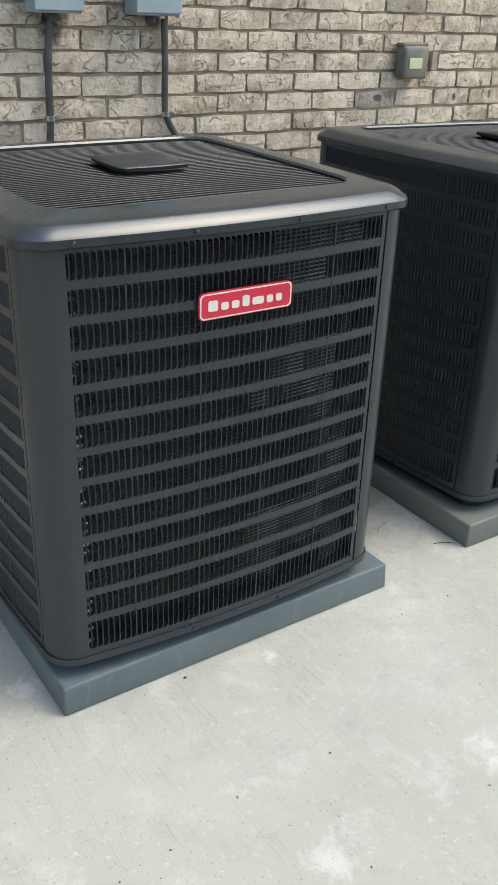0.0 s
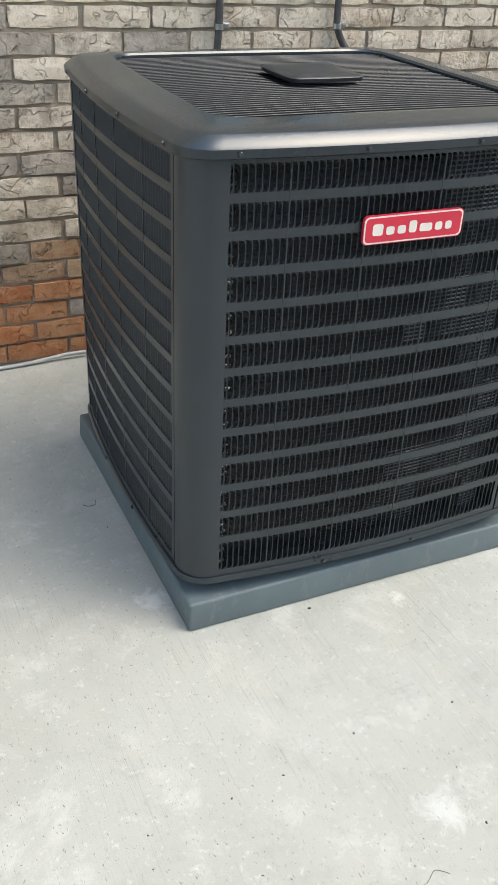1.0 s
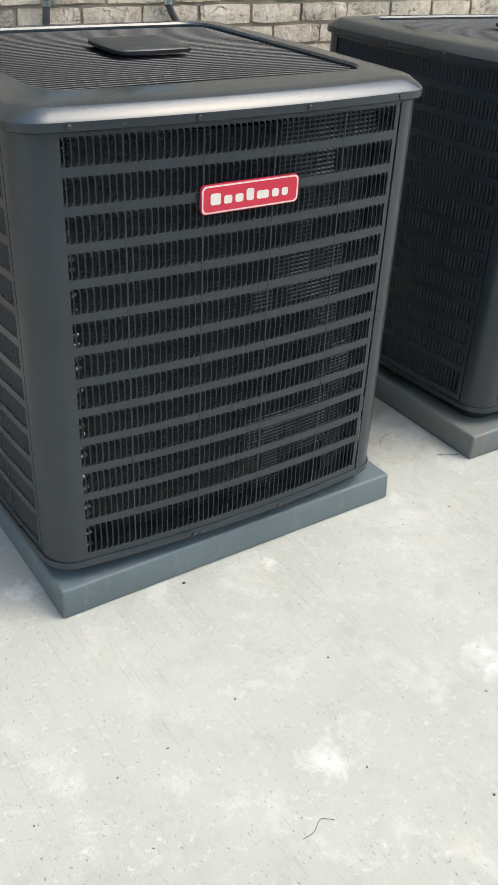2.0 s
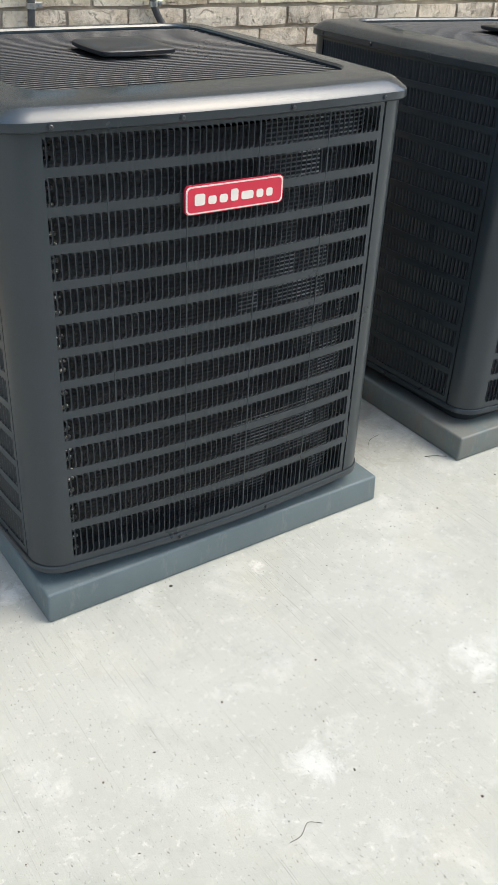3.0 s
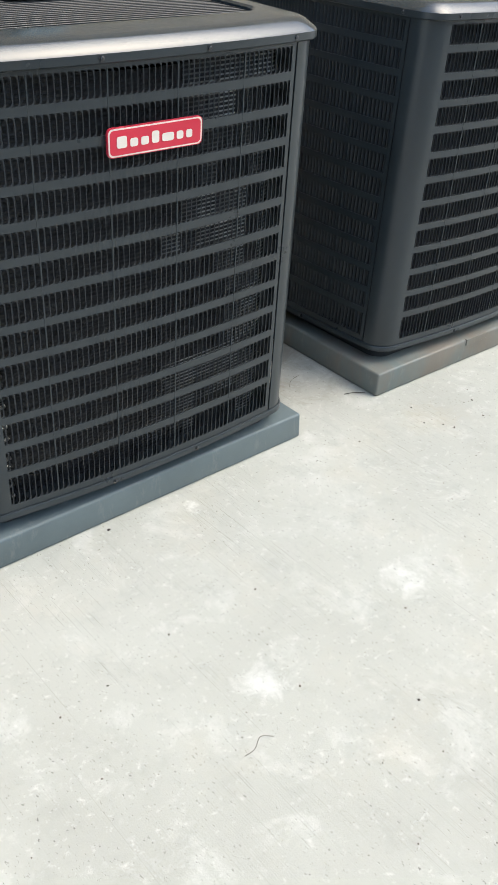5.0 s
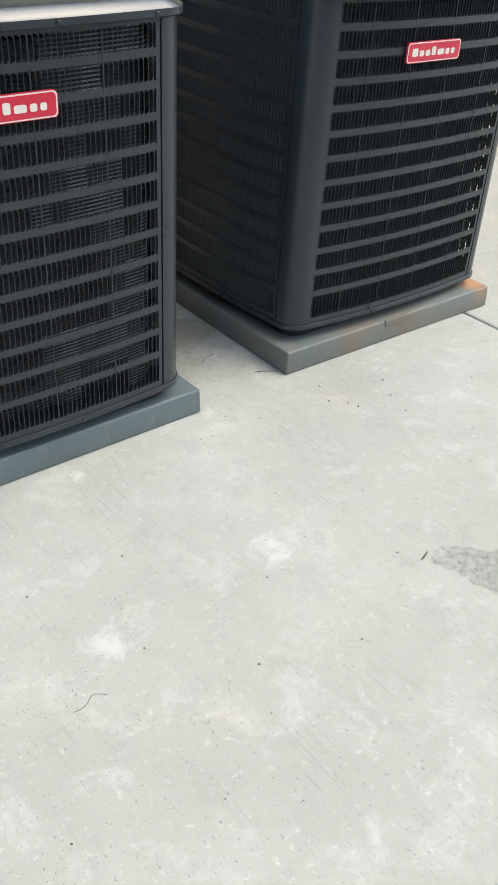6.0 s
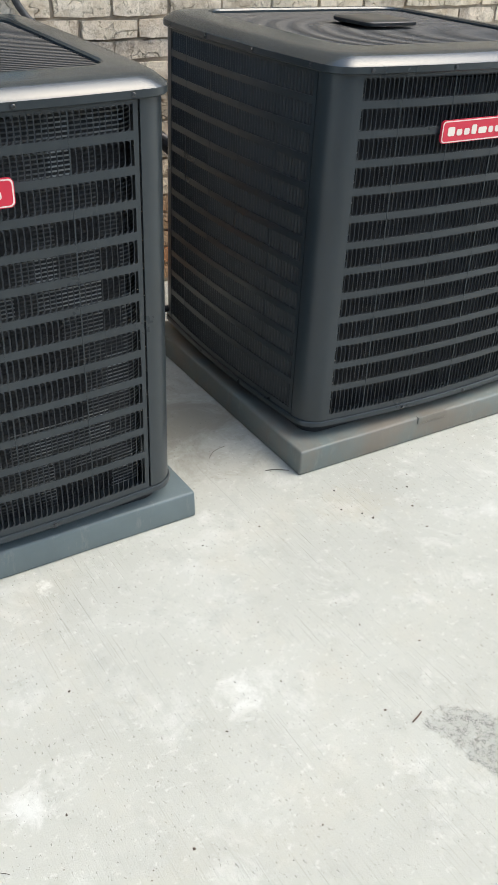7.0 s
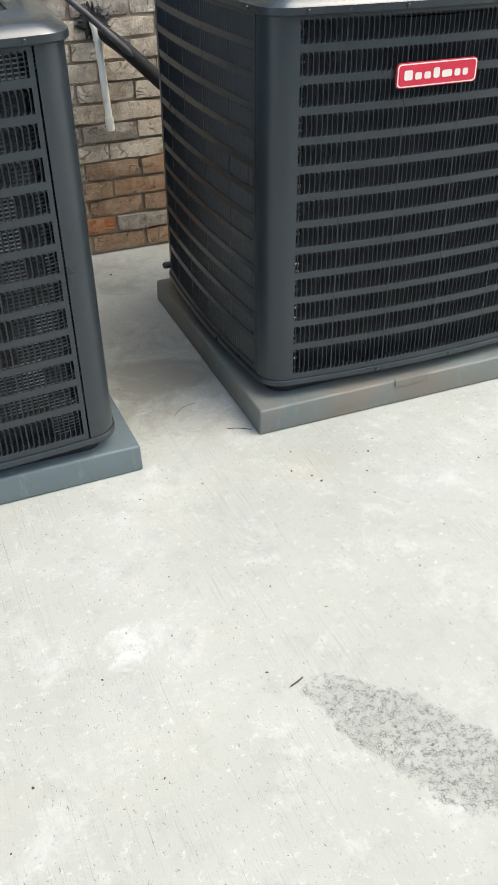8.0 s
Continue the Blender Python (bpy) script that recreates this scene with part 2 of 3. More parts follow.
    scratch = m.noise(m.coords(scale=(60.0, 0.09, 1.0), turn=(0, 0, 3)), 3.2, 3, 0.6)
    base = m.mix(m.ramp(scratch, (0.69, 0.0), (0.74, 0.4)), base, (0.185, 0.183, 0.158))
    m.color(base)
    m.rough(m.ramp(cloud, (0.3, 0.62), (0.7, 0.82)))
    m.bump((lines, 0.25, 0.002), (m.noise(at, 240, 4, 0.7), 0.3, 0.0015), (pore, -0.5, 0.002), (pit, -0.6, 0.002), (m.noise(at, 6, 3), 0.1, 0.006))
    return m.m


def litter_mat(name, a, b):
    m = Mat(name, 0.85, 0, 0.2)
    m.color(m.ramp(m.n("ObjectInfo").outputs["Random"], (0.0, a), (1.0, b)))
    return m.m


STEEL, COIL = steel(), coil_metal()
COATED = paint("coated_coil", (0.016, 0.017, 0.019), 0.5, 0.2, (0.05, 0.05, 0.05))
WOOD = paint("weathered_wood", (0.16, 0.12, 0.085), 0.8, 0.4, (0.10, 0.08, 0.06), 0.2)
PAD_BLUE = pad_plastic("pad_slate", (0.108, 0.138, 0.141), 0.0)
PAD_GREEN = pad_plastic("pad_weathered", (0.140, 0.165, 0.152), 0.65)
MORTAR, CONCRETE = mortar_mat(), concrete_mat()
LEAF = litter_mat("dry_leaf", (0.045, 0.04, 0.035), (0.13, 0.09, 0.07))
GRIT = litter_mat("grit", (0.10, 0.095, 0.085), (0.55, 0.53, 0.5))
RUST = litter_mat("rust_dust", (0.42, 0.20, 0.09), (0.42, 0.20, 0.09))


# ---- mesh helpers ----
def part(name, bm, material, parent=None, label=""):
    """Links a bmesh as one object, under a thing or a part."""
    me = bpy.data.meshes.new(name)
    bm.to_mesh(me)
    bm.free()
    me.materials.append(material)
    ob = new(name, me)
    ob.parent = parent
    return tagged(ob, label)


def smooth(ob, angle=35):
    ob.data.polygons.foreach_set("use_smooth", [True] * len(ob.data.polygons))
    ob.data.set_sharp_from_angle(angle=radians(angle))
    return ob


def box(bm, lo, hi, bevel=0.0, segments=2):
    made = bmesh.ops.create_cube(bm, size=1.0)["verts"]
    size, mid = Vector(hi) - Vector(lo), (Vector(hi) + Vector(lo)) / 2
    for v in made:
        v.co = Vector((v.co.x * size.x, v.co.y * size.y, v.co.z * size.z)) + mid
    if bevel:
        edges = list({e for v in made for e in v.link_edges})
        bmesh.ops.bevel(bm, geom=edges, offset=bevel, segments=segments, affect="EDGES", profile=0.5)
    return bm


def loft(bm, rings, close=True, cap_first=False, cap_last=False):
    """Quads between rings of equally many points."""
    rows = [[bm.verts.new(p) for p in ring] for ring in rings]
    n = len(rows[0])
    for a, b in zip(rows, rows[1:]):
        for k in range(n if close else n - 1):
            j = (k + 1) % n
            bm.faces.new((a[k], a[j], b[j], b[k]))
    if cap_first:
        bm.faces.new(rows[0][::-1])
    if cap_last:
        bm.faces.new(rows[-1])
    return bm


def tube(bm, points, radius, sides=10, caps=True):
    """A round tube along a line of points; radius may be a list."""
    pts = [Vector(p) for p in points]
    rings, side = [], None
    for i, p in enumerate(pts):
        way = (pts[min(i + 1, len(pts) - 1)] - pts[max(i - 1, 0)]).normalized()
        side = (side - way * side.dot(way)).normalized() if side else way.orthogonal().normalized()
        up = way.cross(side)
        r = radius[i] if isinstance(radius, (list, tuple)) else radius
        rings.append([p + r * (math.cos(2 * math.pi * k / sides) * side + math.sin(2 * math.pi * k / sides) * up) for k in range(sides)])
    return loft(bm, rings, True, caps, caps)


def bend(points, steps=8):
    """A smooth line through points."""
    pts = [Vector(p) for p in points]
    out = []
    for i in range(len(pts) - 1):
        a, b, c, d = pts[max(i - 1, 0)], pts[i], pts[i + 1], pts[min(i + 2, len(pts) - 1)]
        for s in range(steps):
            t = s / steps
            out.append(0.5 * (2 * b + (c - a) * t + (2 * a - 5 * b + 4 * c - d) * t * t + (3 * b - a - 3 * c + d) * t ** 3))
    return out + [pts[-1]]


def empty(name, m, label, category, group=""):
    ob = new(name)
    ob.empty_display_size = 0.1
    ob.matrix_basis = m
    return tagged(ob, label, category, group)


# ---- ground ----
JOINT_X = 2.047


def ground():
    """One slab sheet to the horizon with a tooled control joint."""
    bm = bmesh.new()
    prof = [(-400, 0), (-3, 0), (JOINT_X - 0.012, 0), (JOINT_X - 0.006, -0.003), (JOINT_X - 0.003, -0.016), (JOINT_X + 0.003, -0.016), (JOINT_X + 0.006, -0.003), (JOINT_X + 0.012, 0), (6, 0), (400, 0)]
    rows = [[(x, y, z) for x, z in prof] for y in (-400, -6, 3, 400)]
    loft(bm, rows, False)
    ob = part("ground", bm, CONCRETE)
    return tagged(ob, "light grey broom-finished concrete slab with pale blotches", "concrete", "", "structure")


ground()


def pad(m, width, depth, height, material, label, tab=False):
    ob_bm = bmesh.new()
    box(ob_bm, (0, 0, 0), (width, depth, height), 0.0065, 3)
    for v in ob_bm.verts:
        s = 1 - 0.006 * v.co.z / height
        v.co.x, v.co.y = width / 2 + (v.co.x - width / 2) * s, depth / 2 + (v.co.y - depth / 2) * s
    ob = smooth(part("equipment_pad", ob_bm, material))
    ob.matrix_basis = m
    tagged(ob, label, "equipment pad", "pads under the condensers")
    if tab:
        bm = bmesh.new()
        box(bm, (0.405, -0.0012, height - 0.020), (0.51, 0.012, height + 0.0012), 0.001, 1)
        part("edge_tab", bm, material, ob, "flat moulded tab on the front edge")
    return ob


PAD_H = 0.073
pad(pose(0, 0, 0), 0.914, 0.897, PAD_H, PAD_BLUE, "slate blue-grey plastic equipment pad on concrete")
PAD2 = pose(1.242, 0.021, 0, 0, 0, -1.05)
pad(PAD2, 0.914, 0.928, PAD_H, PAD_GREEN, "weathered grey-green equipment pad with rusty stains", True)


# ---- condensers ----
H, R = 0.4305, 0.065
BOW = (0.021, 0.008, 0.018, 0.018)  # how far each side bows out
A = H - R
Z0 = PAD_H
ROWS = [(0.988 - 0.0653 * i - Z0, 0.988 - 0.0653 * i - 0.0485 - Z0) for i in range(12)] + [(0.204 - Z0, 0.134 - Z0)]
SPAN, END, COUNT = 0.357, 0.3477, 57
PITCH = (SPAN + END) / (COUNT - 1)
SEAM = END + 0.0125
LOW, HIGH = 0.118 - Z0, 1.0 - Z0


def turn4(k, u, o, z):
    """A point of side k, u along it and o outwards from the middle."""
    x, y = ((u, -o), (o, u), (-u, o), (-o, -u))[k]
    return Vector((x, y, z))


def bulge(k, u, part_of=1.0, a=A):
    return part_of * BOW[k] * max(0.0, 1 - (u / a) ** 2)


def outline(half, r, bow, z, ns=10, na=6):
    """Plan of the cabinet: a rounded square with bowed sides."""
    pts, a = [], half - r
    for k in range(4):
        for i in range(ns):
            u = a * (2 * i / ns - 1)
            pts.append(turn4(k, u, half + bulge(k, u, bow, a), z))
        for i in range(na):
            w = math.pi / 2 * i / na
            pts.append(turn4(k, a + r * math.sin(w), a + r * math.cos(w), z))
    return pts


def strip(bm, k, u0, u1, z0, z1, d=0.0, thick=0.0016):
    """A bowed piece of sheet on side k."""
    n = max(1, round((u1 - u0) / 0.06))
    rings = []
    for i in range(n + 1):
        u = u0 + (u1 - u0) * i / n
        o = H + d + bulge(k, u)
        rings.append([turn4(k, u, o, z0), turn4(k, u, o, z1), turn4(k, u, o - thick, z1), turn4(k, u, o - thick, z0)])
    loft(bm, rings, True, True, True)


def slat_shape(height):
    """A louvre slat: a narrow lip that flares into the sheet at both ends, and a blade that slants inwards."""
    h = height / 2
    verts = []
    for z, flare in ((-h, 0.0078), (0.0018 - h, 0.0042), (0.0060 - h, 0.0011), (h - 0.0060, 0.0011), (h - 0.0018, 0.0042), (h, 0.0078)):
        verts += [(u, -o, z) for u, o in ((-flare, -0.0012), (0.0004, -0.0008), (0.0022, -0.0040), (0.0042, -0.0078), (0.0034, -0.0080), (-0.0004, -0.0022))]
    faces = [(6 * r + i, 6 * r + (i + 1) % 6, 6 * r + 6 + (i + 1) % 6, 6 * r + 6 + i) for r in range(5) for i in range(6)]
    faces += [(5, 4, 3, 2, 1, 0), (30, 31, 32, 33, 34, 35)]
    return verts, faces


def slat_mesh(height):
    me = bpy.data.meshes.new("slat")
    me.from_pydata(*slat_shape(height)[:1], [], slat_shape(height)[1])
    me.materials.append(SLAT)
    return me


def slat_pose(k, u, zmid):
    o = H + bulge(k, u)
    slope = math.degrees(math.atan2(2 * BOW[k] * u / A ** 2, 1))
    m = pose(0, 0, 0, 0, 0, 90 * k)
    return m @ pose(u, -o, zmid, 0, 0, slope)


def condenser():
    unit = empty("air_conditioner", pose(0, 0, 0), "dark slate-grey steel air conditioner condenser with red badge", "air conditioner", "condensers by the brick wall")
    # base pan: recessed foot and outer rim
    bm = bmesh.new()
    loft(bm, [outline(H - 0.03, 0.05, 0.0, -0.016), outline(H - 0.03, 0.05, 0.0, 0.03)], True, True, True)
    part("base_foot", bm, INSIDE, unit)
    bm = bmesh.new()
    loft(bm, [outline(H + d, R + d, 1.0, z) for d, z in ((-0.06, 0.029), (0.001, 0.027), (0.006, 0.030), (0.006, 0.041), (0.004, 0.044), (-0.03, 0.046))], True, True, True)
    smooth(part("base_pan", bm, CABINET, unit))
    # coil and inner core
    bm = bmesh.new()
    loft(bm, [outline(H - 0.045, R, 1.0, z) for z in (0.047, HIGH - 0.01)], True)
    part("coil", bm, COIL, unit, "dull aluminium fin coil behind the louvres")
    bm = bmesh.new()
    for k in (0, 2):
        for i in range(35):
            z = 0.060 + 0.0245 * i + (0.005 if i % 2 else 0.0)
            tube(bm, [turn4(k, u, H - 0.026 - 0.004 * (u > -0.34), z) for u in (-0.392, -0.372, -0.350, -0.334)], 0.0045, 6)
    tagged(part("tube_bank", bm, STEEL, unit), "rows of dull metal coil tube ends", "", "", "stuff")
    # corner posts
    for k in range(4):
        bm = bmesh.new()
        rings = []
        plan = [(SEAM + 0.0024, None), ((SEAM + A) / 2, None), (A, None)] + [(None, math.pi / 2 * i / 10) for i in range(1, 10)] + [(A - 0.0, 1), (A - 0.0087, 1)]
        for u, w in plan:
            if w is None:
                q = [turn4(k, u, H + d + bulge(k, u), 0) for d in (0.0008, -0.002)]
            elif u is None:
                q = [turn4(k, A + (R + d) * math.sin(w), A + (R + d) * math.cos(w), 0) for d in (0.0008, -0.002)]
            else:
                q = [turn4((k + 1) % 4, -u, H + d + bulge((k + 1) % 4, u), 0) for d in (0.0008, -0.002)]
            rings.append([q[0] + Vector((0, 0, LOW)), q[0] + Vector((0, 0, HIGH)), q[1] + Vector((0, 0, HIGH)), q[1] + Vector((0, 0, LOW))])
        loft(bm, rings, True, True, True)
        smooth(part("corner_post", bm, CABINET, unit, "smooth rounded corner post"))
    # louvred panels
    ribs = [-SPAN + PITCH * (c + 0.5) for c in (8, 20, 32, 45)]
    short, tall = slat_mesh(0.0485), slat_mesh(0.070)
    near_rows = range(1, 6)
    for k in range(4):
        bm = bmesh.new()
        strip(bm, k, -A + 0.007, -SPAN, LOW, HIGH)
        strip(bm, k, END, SEAM - 0.0020, LOW, HIGH)
        edges = [HIGH] + [z for row in ROWS for z in row] + [LOW]
        for top, low in zip(edges[::2], edges[1::2]):
            strip(bm, k, -SPAN, END, low, top)
        for u in ribs:
            strip(bm, k, u - 0.0014, u + 0.0014, ROWS[-1][1], ROWS[0][0], 0.0004, 0.0012)
        panel = part("louvre_panel", bm, CABINET, unit)
        verts, faces = [], []
        for r, (top, low) in enumerate(ROWS):
            shape = slat_shape(top - low)
            for c in range(COUNT - 1):
                m = slat_pose(k, -SPAN + PITCH * (c + 0.5), (top + low) / 2)
                if k == 0 and r in near_rows:
                    s = new("slat", tall if r == 12 else short)
                    s.matrix_basis, s.parent = m, panel
                else:
                    at = len(verts)
                    verts += [m @ Vector(v) for v in shape[0]]
                    faces += [tuple(at + i for i in f) for f in shape[1]]
        me = bpy.data.meshes.new("slats")
        me.from_pydata(verts, [], faces)
        me.materials.append(SLAT)
        tagged(new("slats", me), "rows of pressed louvre slats", "", "", "stuff").parent = panel
    # top cap
    bm = bmesh.new()
    prof = [(H - 0.004, R, 0.9, 0.998), (H + 0.007, R, 1.0, 0.996), (H + 0.010, R, 1.0, 0.999), (H + 0.010, R, 1.0, 1.013),
            (H + 0.0075, R, 1.0, 1.017), (H - 0.010, R - 0.006, 1.0, 1.0315), (H - 0.017, R - 0.008, 1.0, 1.0350), (H - 0.03, R - 0.01, 0.8, 1.0372),
            (0.356, 0.07, 0.2, 1.042), (0.350, 0.07, 0.2, 1.0415), (0.346, 0.068, 0.2, 1.037), (0.345, 0.068, 0.2, 0.972)]
    loft(bm, [outline(h, r, b, z - Z0) for h, r, b, z in prof[3:]], True)
    cap = smooth(part("top_cap", bm, CAP, unit, "glossy pressed steel top cap with sloped edge"), 25)
    bm = bmesh.new()
    loft(bm, [outline(h, r, b, z - Z0) for h, r, b, z in prof[:4]], True)
    smooth(part("cap_skirt", bm, CABINET, cap), 25)
    for k in range(4):
        for u in (-0.345, -0.115, 0.115, 0.345):
            for z, d in ((1.006, 0.010), (0.1085, 0.006)):
                if z < 1 and abs(u) > 0.3:
                    continue
                bm = bmesh.new()
                o = H + d + bulge(k, u)
                tube(bm, [turn4(k, u, o - 0.002, z - Z0), turn4(k, u, o + 0.0012, z - Z0)], 0.0062, 12)
                tube(bm, [turn4(k, u, o, z - Z0), turn4(k, u, o + 0.0035, z - Z0), turn4(k, u, o + 0.0042, z - Z0)], [0.0042, 0.0042, 0.003], 6)
                part("screw", bm, BLACK, cap if z > 1 else unit)
    # fan guard
    wires = 40
    for i in range(wires):
        y = 0.338 * (2 * (i + 0.5) / wires - 1)
        edge = 0.346 if abs(y) < 0.278 else 0.278 + math.sqrt(max(0, 0.068 ** 2 - (abs(y) - 0.278) ** 2))
        pts = [(edge * s, y, 1.0305 - Z0 + 0.004 * (1 - s * s) * (1 - (y / 0.36) ** 2)) for s in (-1, -0.75, -0.5, -0.25, 0, 0.25, 0.5, 0.75, 1)]
        bm = bmesh.new()
        tube(bm, pts, 0.0023, 8)
        smooth(part("guard_wire", bm, GUARD, unit), 70)
    for x, y in ((-0.2, 0.2), (0.2, 0.2), (-0.2, -0.2), (0.2, -0.2)):
        bm = bmesh.new()
        tube(bm, [(x * 0.4, y * 0.4, 1.020 - Z0), (x * 1.55, y * 1.55, 1.020 - Z0)], 0.003, 6)
        part("guard_strut", bm, GUARD, unit)
    bm = bmesh.new()
    loft(bm, [outline(h, r, 0.2, z - Z0, 6, 5) for h, r, z in ((0.078, 0.012, 1.042), (0.083, 0.014, 1.045), (0.084, 0.015, 1.052), (0.080, 0.014, 1.0555), (0.05, 0.012, 1.0575), (0.01, 0.004, 1.0585))], True, True, True)
    smooth(part("motor_cover", bm, BLACK, unit, "black square fan motor cover"), 40)
    # shroud and fan below the guard
    bm = bmesh.new()
    circle = lambda r, z: [(r * math.cos(2 * math.pi * i / 48), r * math.sin(2 * math.pi * i / 48), z - Z0) for i in range(48)]
    loft(bm, [circle(0.425, 0.975), circle(0.315, 0.974), circle(0.305, 0.965), circle(0.305, 0.86), circle(0.05, 0.855)], True, False, True)
    part("fan_shroud", bm, SHROUD, unit)
    for i in range(3):
        bm = bmesh.new()
        w0 = 2 * math.pi * i / 3 + 0.3
        rings = [[(r * math.cos(w0 + s), r * math.sin(w0 + s), 0.955 - Z0 + 0.05 * s + dz) for s, dz in ((-0.5, 0), (0, 0.006), (0.5, 0), (0.5, -0.002), (0, 0.004), (-0.5, -0.002))] for r in (0.06, 0.15, 0.24, 0.295)]
        loft(bm, rings, True, True, True)
        smooth(part("fan_blade", bm, STEEL, unit))
    # badge with plain blocks in place of its lettering
    front = H + BOW[0]
    bm = bmesh.new()
    badge_plate(bm, 0.106, 0.0265, 0.010, 0.0, 0.006)
    badge = part("badge", bm, RED, unit, "red badge with cream border and blocks")
    badge.matrix_basis = pose(-0.0031, -front - 0.002, 0.861 - Z0, 90, 0, 0)
    bm = bmesh.new()
    badge_plate(bm, 0.1045, 0.025, 0.009, 0.006, 0.0064)
    part("border", bm, CREAM, badge)
    bm = bmesh.new()
    badge_plate(bm, 0.1015, 0.0222, 0.008, 0.0064, 0.0068)
    part("red_field", bm, RED, badge)
    x = -0.0895
    for wide, low, high in ((0.026, -0.010, 0.011), (0.0215, -0.010, 0.005), (0.0215, -0.010, 0.005), (0.0205, -0.010, 0.012), (0.031, -0.010, 0.005), (0.0195, -0.010, 0.005), (0.0185, -0.010, 0.005)):
        bm = bmesh.new()
        badge_plate(bm, wide / 2 - 0.0022, (high - low) / 2, 0.0045, 0.0068, 0.0076)
        bmesh.ops.translate(bm, verts=bm.verts, vec=(x + wide / 2, (high + low) / 2, 0))
        part("block", bm, CREAM, badge)
        x += wide + 0.0024
    return unit


def badge_plate(bm, hw, hh, r, z0, z1):
    """A flat plate with round corners."""
    loop = []
    for cx, cy, w in ((hw - r, hh - r, 0), (r - hw, hh - r, 1), (r - hw, r - hh, 2), (hw - r, r - hh, 3)):
        loop += [(cx + r * math.cos(math.pi / 2 * (w + i / 5)), cy + r * math.sin(math.pi / 2 * (w + i / 5))) for i in range(6)]
    loft(bm, [[(x, y, z) for x, y in loop] for z in (z0, z1)], True, True, True)


first = condenser()
first.matrix_basis = pose(0.4398, 0.4439, Z0 + 0.0111, 0.53, -0.39, -1.21)
second = copy_thing(first, pose(1.7156, 0.4870, Z0 + 0.0044, 0.03, 0.62, -0.65))
for ob in second.children:
    if ob.name.startswith("coil"):
        ob.material_slots[0].link = "OBJECT"
        ob.material_slots[0].material = COATED
        tagged(ob, "dark coated fin coil behind the louvres")
    if ob.name.startswith("badge"):
        ob.matrix_basis = pose(-0.0236, -H - BOW[0] - 0.002, 0.861 - Z0, 90, 0, 0)

bm = bmesh.new()
tube(bm, [(-H + 0.01, 0.392, 0.064), (-H - 0.010, 0.392, 0.064), (-H - 0.018, 0.392, 0.064), (-H - 0.021, 0.392, 0.064)], [0.0115, 0.0115, 0.010, 0.005], 12)
smooth(part("valve_cap", bm, BLACK, second, "black round valve cap"), 50)


# ---- on the wall ----
def disconnect(x0, x1, label):
    bm = bmesh.new()
    box(bm, (x0, WALL_Y - 0.092, 1.34), (x1, WALL_Y - 0.004, 1.60), 0.004)
    body = part("disconnect_box", bm, BOX_PAINT)
    tagged(body, label, "electrical box", "disconnect boxes")
    bm = bmesh.new()
    box(bm, (x0 - 0.004, WALL_Y - 0.098, 1.347), (x1 + 0.004, WALL_Y - 0.0921, 1.605), 0.002)
    part("cover", bm, BOX_PAINT, body)
    bm = bmesh.new()
    mid = (x0 + x1) / 2
    tube(bm, [(mid, WALL_Y - 0.035, 1.342), (mid, WALL_Y - 0.035, 1.318)], 0.017, 12)
    part("fitting", bm, CONDUIT, body)
    return body


disconnect(0.572, 0.719, "blue-grey electrical disconnect box on pale brick")
disconnect(0.902, 1.053, "blue-grey electrical disconnect box beside its twin")


def whip(points, clamp, label):
    bm = bmesh.new()
    tube(bm, bend(points), 0.0115, 12)
    ob = smooth(part("electrical_whip", bm, CONDUIT), 60)
    tagged(ob, label, "conduit", "electrical whips")
    x, y, z = clamp
    bm = bmesh.new()
    tube(bm, [(x, y, z - 0.008), (x, y, z + 0.008)], 0.0145, 14)
    box(bm, (x + 0.010, WALL_Y - 0.006, z - 0.008), (x + 0.042, WALL_Y - 0.0035, z + 0.008), 0.001, 1)
    tube(bm, [(x + 0.032, WALL_Y - 0.011, z), (x + 0.032, WALL_Y - 0.004, z)], 0.004, 8)
    part("clamp", bm, STEEL, ob, "zinc pipe clamp")


WY = WALL_Y - 0.022
whip([(0.640, WY, 1.33), (0.634, WY, 1.26), (0.626, WY, 1.14), (0.625, WY, 1.04), (0.618, WY, 0.94), (0.60, WY - 0.05, 0.80), (0.58, 1.2, 0.60), (0.57, 0.93, 0.45)], (0.625, WY, 1.04), "black flexible conduit clamped to the brick wall")
whip([(1.034, WY, 1.33), (1.036, WY, 1.20), (1.034, WY, 1.08), (1.040, WY, 1.03), (1.085, WY, 0.965), (1.16, WY - 0.06, 0.90), (1.29, WY - 0.10, 0.775), (1.42, WY - 0.12, 0.645), (1.55, 1.18, 0.55), (1.62, 0.93, 0.45)], (1.036, WY, 1.04), "grey flexible conduit bending towards the other condenser")

bm = bmesh.new()
tube(bm, bend([(1.25, 1.43, 0.815), (1.262, 1.37, 0.795), (1.33, 1.31, 0.735), (1.43, 1.285, 0.635), (1.54, 1.20, 0.52), (1.60, 0.95, 0.40)]), 0.0245, 14)
tagged(smooth(part("refrigerant_line", bm, RUBBER), 60), "black foam-insulated refrigerant line leaving the wall", "pipe")

bm = bmesh.new()
tube(bm, bend([(1.247, 1.43, 0.812), (1.247, 1.385, 0.812), (1.248, 1.368, 0.800), (1.249, 1.366, 0.76), (1.262, 1.368, 0.47)], 6), 0.0125, 14)
pvc = smooth(part("drain_pipe", bm, PVC), 50)
tagged(pvc, "white plastic drain pipe with elbow hanging from the wall", "pipe")
bm = bmesh.new()
